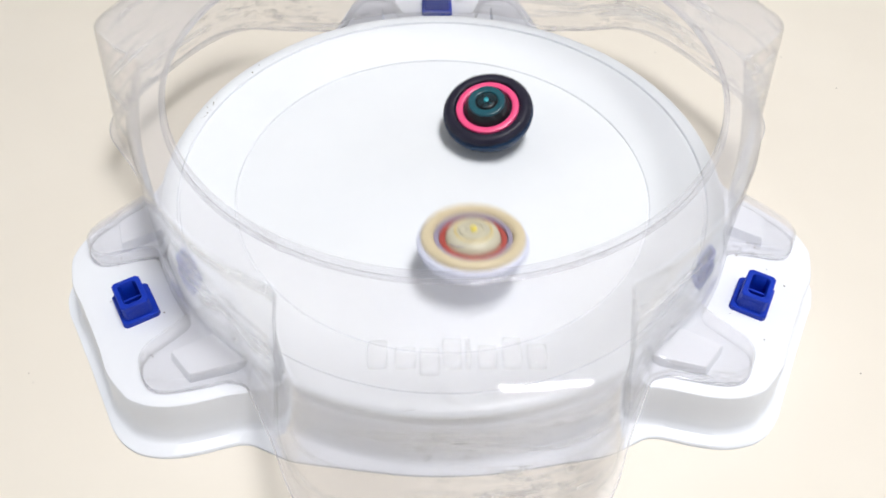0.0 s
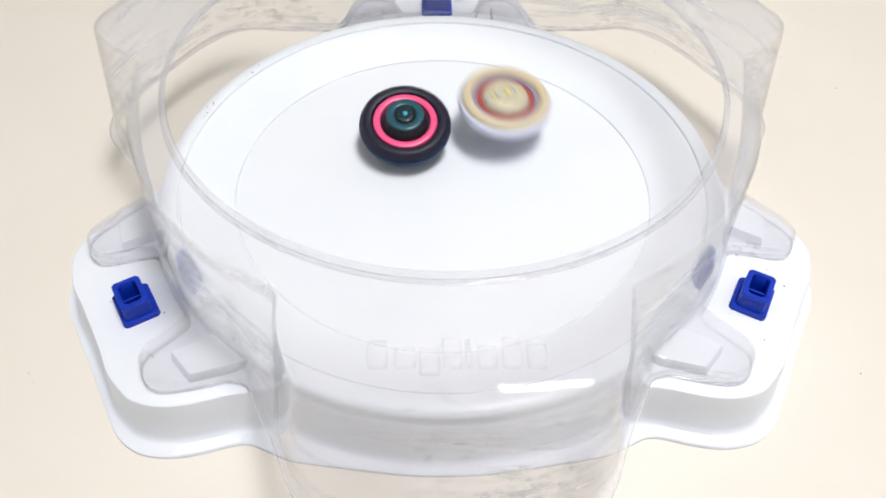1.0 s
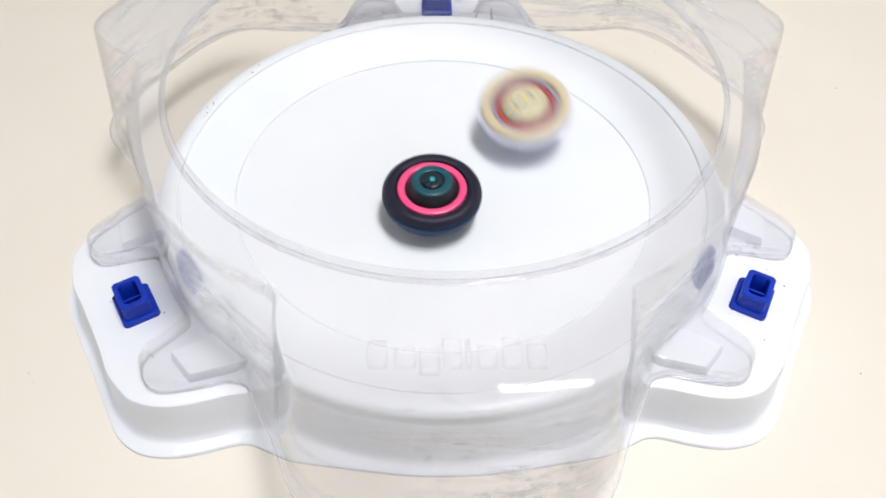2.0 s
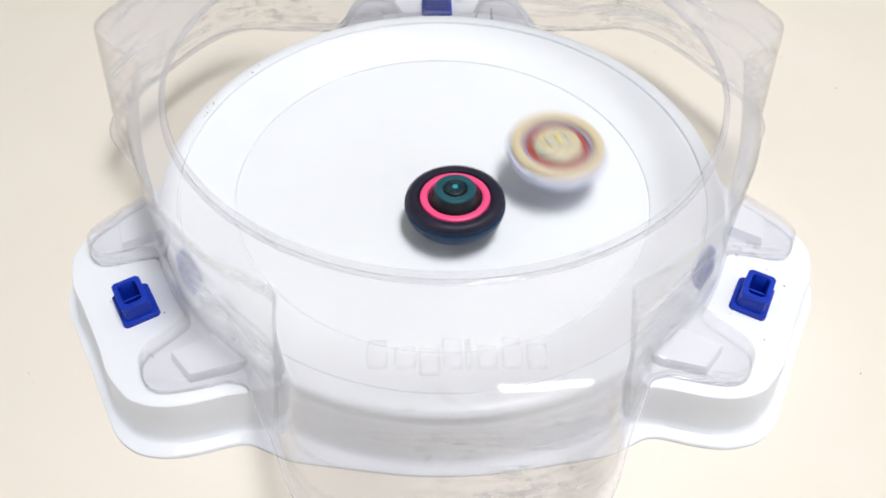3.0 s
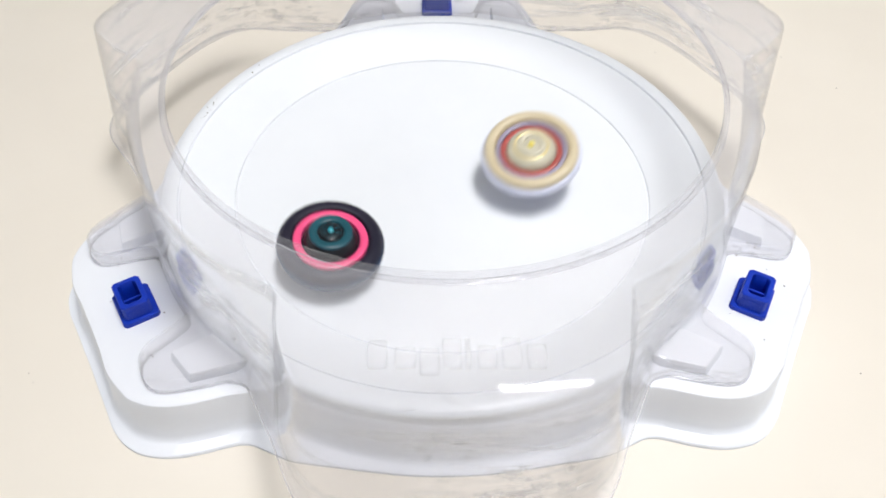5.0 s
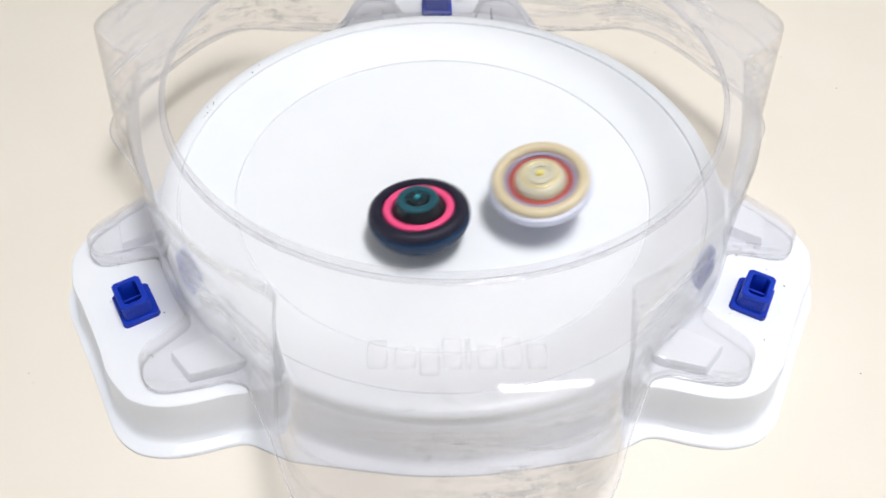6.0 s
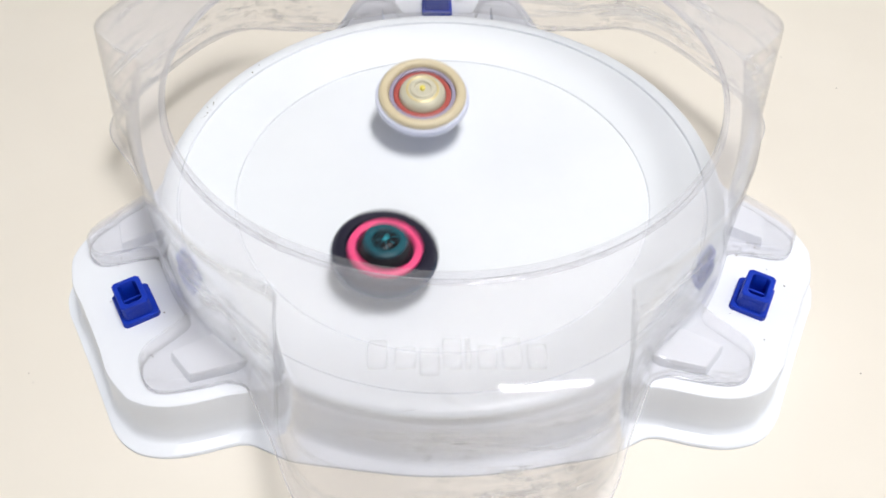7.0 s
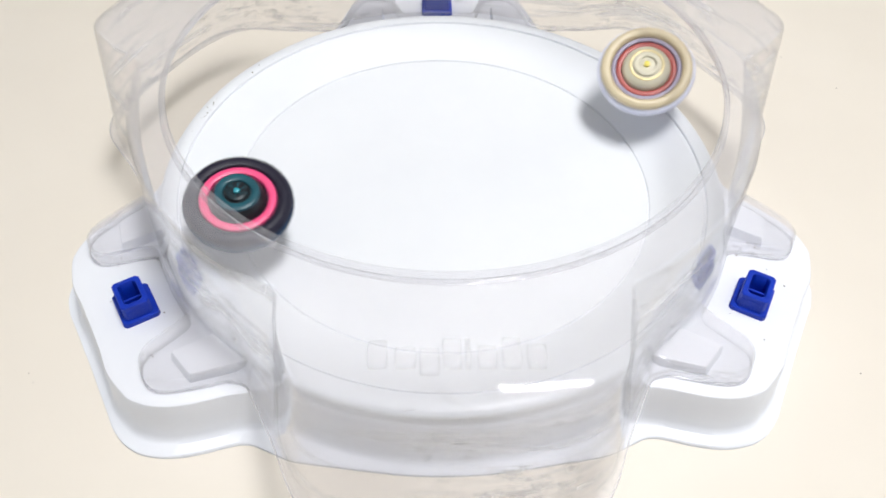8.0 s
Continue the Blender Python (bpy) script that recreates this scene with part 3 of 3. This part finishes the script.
GOLD_WAY = """0.00 0.0111 -0.0599 0 10 0 | 0.10 0.0062 -0.0339 2 2 0 | 0.20 -0.0171 -0.0103 5 5 0 | 0.30 -0.0544 -0.0020 10 5 0 | 0.40 -0.0728 -0.0096 9 5 0 | 0.50 -0.0746 -0.0299 6 4 0 | 0.60 -0.0607 -0.0572 4 3 0 | 0.70 -0.0254 -0.0641 2 -3 0 | 0.80 0.0146 -0.0516 4 1 0 | 0.90 0.0310 -0.0071 6 -1 0 | 1.00 0.0310 0.0404 3 -5 0 | 1.10 0.0074 0.0685 6 -8 0 | 1.20 -0.0257 0.0837 8 -11 0 | 1.30 -0.0622 0.0738 10 -11 0 | 1.40 -0.0815 0.0346 5 -9 0 | 1.50 -0.0885 -0.0046 -2 -5 0 | 1.60 -0.0686 -0.0499 1 -2 0 | 1.70 -0.0286 -0.0608 -3 -9 0 | 1.80 0.0227 -0.0599 -6 -7 0 | 1.90 0.0522 -0.0145 -8 -8 0 | 2.00 0.0446 0.0389 -7 -13 0 | 2.10 0.0129 0.0743 -2 -15 0 | 2.20 -0.0278 0.0785 3 -15 0 | 2.30 -0.0637 0.0582 7 -14 0 | 2.40 -0.0833 0.0184 10 -12 0 | 2.50 -0.0812 -0.0240 10 -11 0 | 2.60 -0.0554 -0.0544 7 -10 0 | 2.70 -0.0128 -0.0694 1 -7 0 | 2.80 0.0280 -0.0704 -3 -5 0 | 2.90 0.0575 -0.0360 -3 -5 0 | 3.00 0.0540 0.0028 0 -2 0 | 3.10 0.0321 0.0393 -2 -4 0 | 3.20 -0.0096 0.0553 2 -6 0 | 3.30 -0.0470 0.0396 4 -3 0 | 3.40 -0.0634 0.0007 4 -2 0 | 3.50 -0.0524 -0.0379 2 -7 0 | 3.60 -0.0170 -0.0535 -0 -11 0 | 3.70 0.0173 -0.0638 -3 -10 0 | 3.80 0.0482 -0.0468 -3 -8 0 | 3.90 0.0629 -0.0229 -4 -1 0 | 4.00 0.0604 0.0108 -4 -3 0 | 4.10 0.0397 0.0290 -1 -5 0 | 4.20 0.0289 0.0497 -0 -7 0 | 4.30 0.0076 0.0507 -0 -9 0 | 4.40 -0.0080 0.0567 1 -13 0 | 4.50 -0.0182 0.0433 -0 -13 0 | 4.60 -0.0145 0.0245 -1 -12 0 | 4.70 0.0014 0.0083 -0 -11 0 | 4.90 0.0251 -0.0064 -4 -11 0 | 5.00 0.0445 0.0053 -7 -12 0 | 5.10 0.0513 0.0307 -8 -14 0 | 5.20 0.0383 0.0560 -5 -16 0 | 5.35 0.0078 0.0618 -2 -17 0 | 5.50 -0.0109 0.0370 0 -15 0 | 5.65 -0.0054 0.0086 -0 -12 0 | 5.80 0.0115 -0.0085 -3 -7 0 | 5.90 0.0265 -0.0166 -6 -7 0 | 6.00 0.0474 -0.0183 -9 -5 0 | 6.10 0.0586 -0.0113 -11 -4 0 | 6.20 0.0620 -0.0002 -10 -5 0 | 6.30 0.0650 0.0188 -8 -7 0 | 6.40 0.0543 0.0315 -6 -9 0 | 6.50 0.0517 0.0567 -4 -10 0 | 6.60 0.0348 0.0643 -2 -10 0 | 6.70 0.0099 0.0554 -1 -12 0 | 6.80 -0.0043 0.0477 -1 -11 0 | 6.90 -0.0137 0.0287 -0 -10 0 | 7.00 -0.0100 0.0484 1 -13 0 | 7.10 -0.0124 0.0536 1 -15 0 | 7.20 -0.0131 0.0435 0 -14 0 | 7.30 -0.0046 0.0271 -1 -14 0 | 7.40 0.0113 0.0131 -4 -13 0 | 7.50 0.0289 0.0055 -7 -10 0 | 7.60 0.0421 0.0054 -7 -7 0 | 7.70 0.0526 0.0133 -9 -6 0 | 7.80 0.0474 0.0190 -10 -8 0 | 7.88 0.0588 0.0256 -10 -12 0 | 7.96 0.1032 0.0474 -11 -16 0.0050 | 8.00 0.1059 0.0528 -12 -26 0.0075"""


def way(text, spin):
    """Rows for walk(): a smooth way through the stations, tip on the dish, turning steadily."""
    st = [[float(v) for v in s.split()] for s in text.split("|")]
    ts = [s[0] for s in st]
    rows = []
    for n in range(0, 241):
        t = n / 30
        i = max(k for k in range(len(ts) - 1) if ts[k] <= t + 1e-6)
        u = (t - ts[i]) / (ts[i + 1] - ts[i])
        a, b, c, d = (st[min(max(i + k, 0), len(st) - 1)] for k in (-1, 0, 1, 2))
        val = []
        for q in range(1, 6):
            m1 = (c[q] - a[q]) / (c[0] - a[0]) * (c[0] - b[0])
            m2 = (d[q] - b[q]) / (d[0] - b[0]) * (c[0] - b[0])
            val.append((2 * u**3 - 3 * u**2 + 1) * b[q] + (u**3 - 2 * u**2 + u) * m1 + (3 * u**2 - 2 * u**3) * c[q] + (u**3 - u**2) * m2)
        x, y, lx, ly, hop = val
        up = Vector((math.tan(radians(lx)), math.tan(radians(ly)), 1)).normalized()
        lean = Vector((0, 0, 1)).rotation_difference(up).to_matrix().to_4x4()
        m = Matrix.Translation((x, y, bowl_z(math.hypot(x, y)) + 0.0003 + max(hop, 0))) @ lean @ Matrix.Rotation(radians(spin * n), 4, "Z")
        rows.append((t, m))
    return rows


def motions():
    walk(black, way(BLACK_WAY, 88.0))
    walk(gold, way(GOLD_WAY, 88.0))


motions()
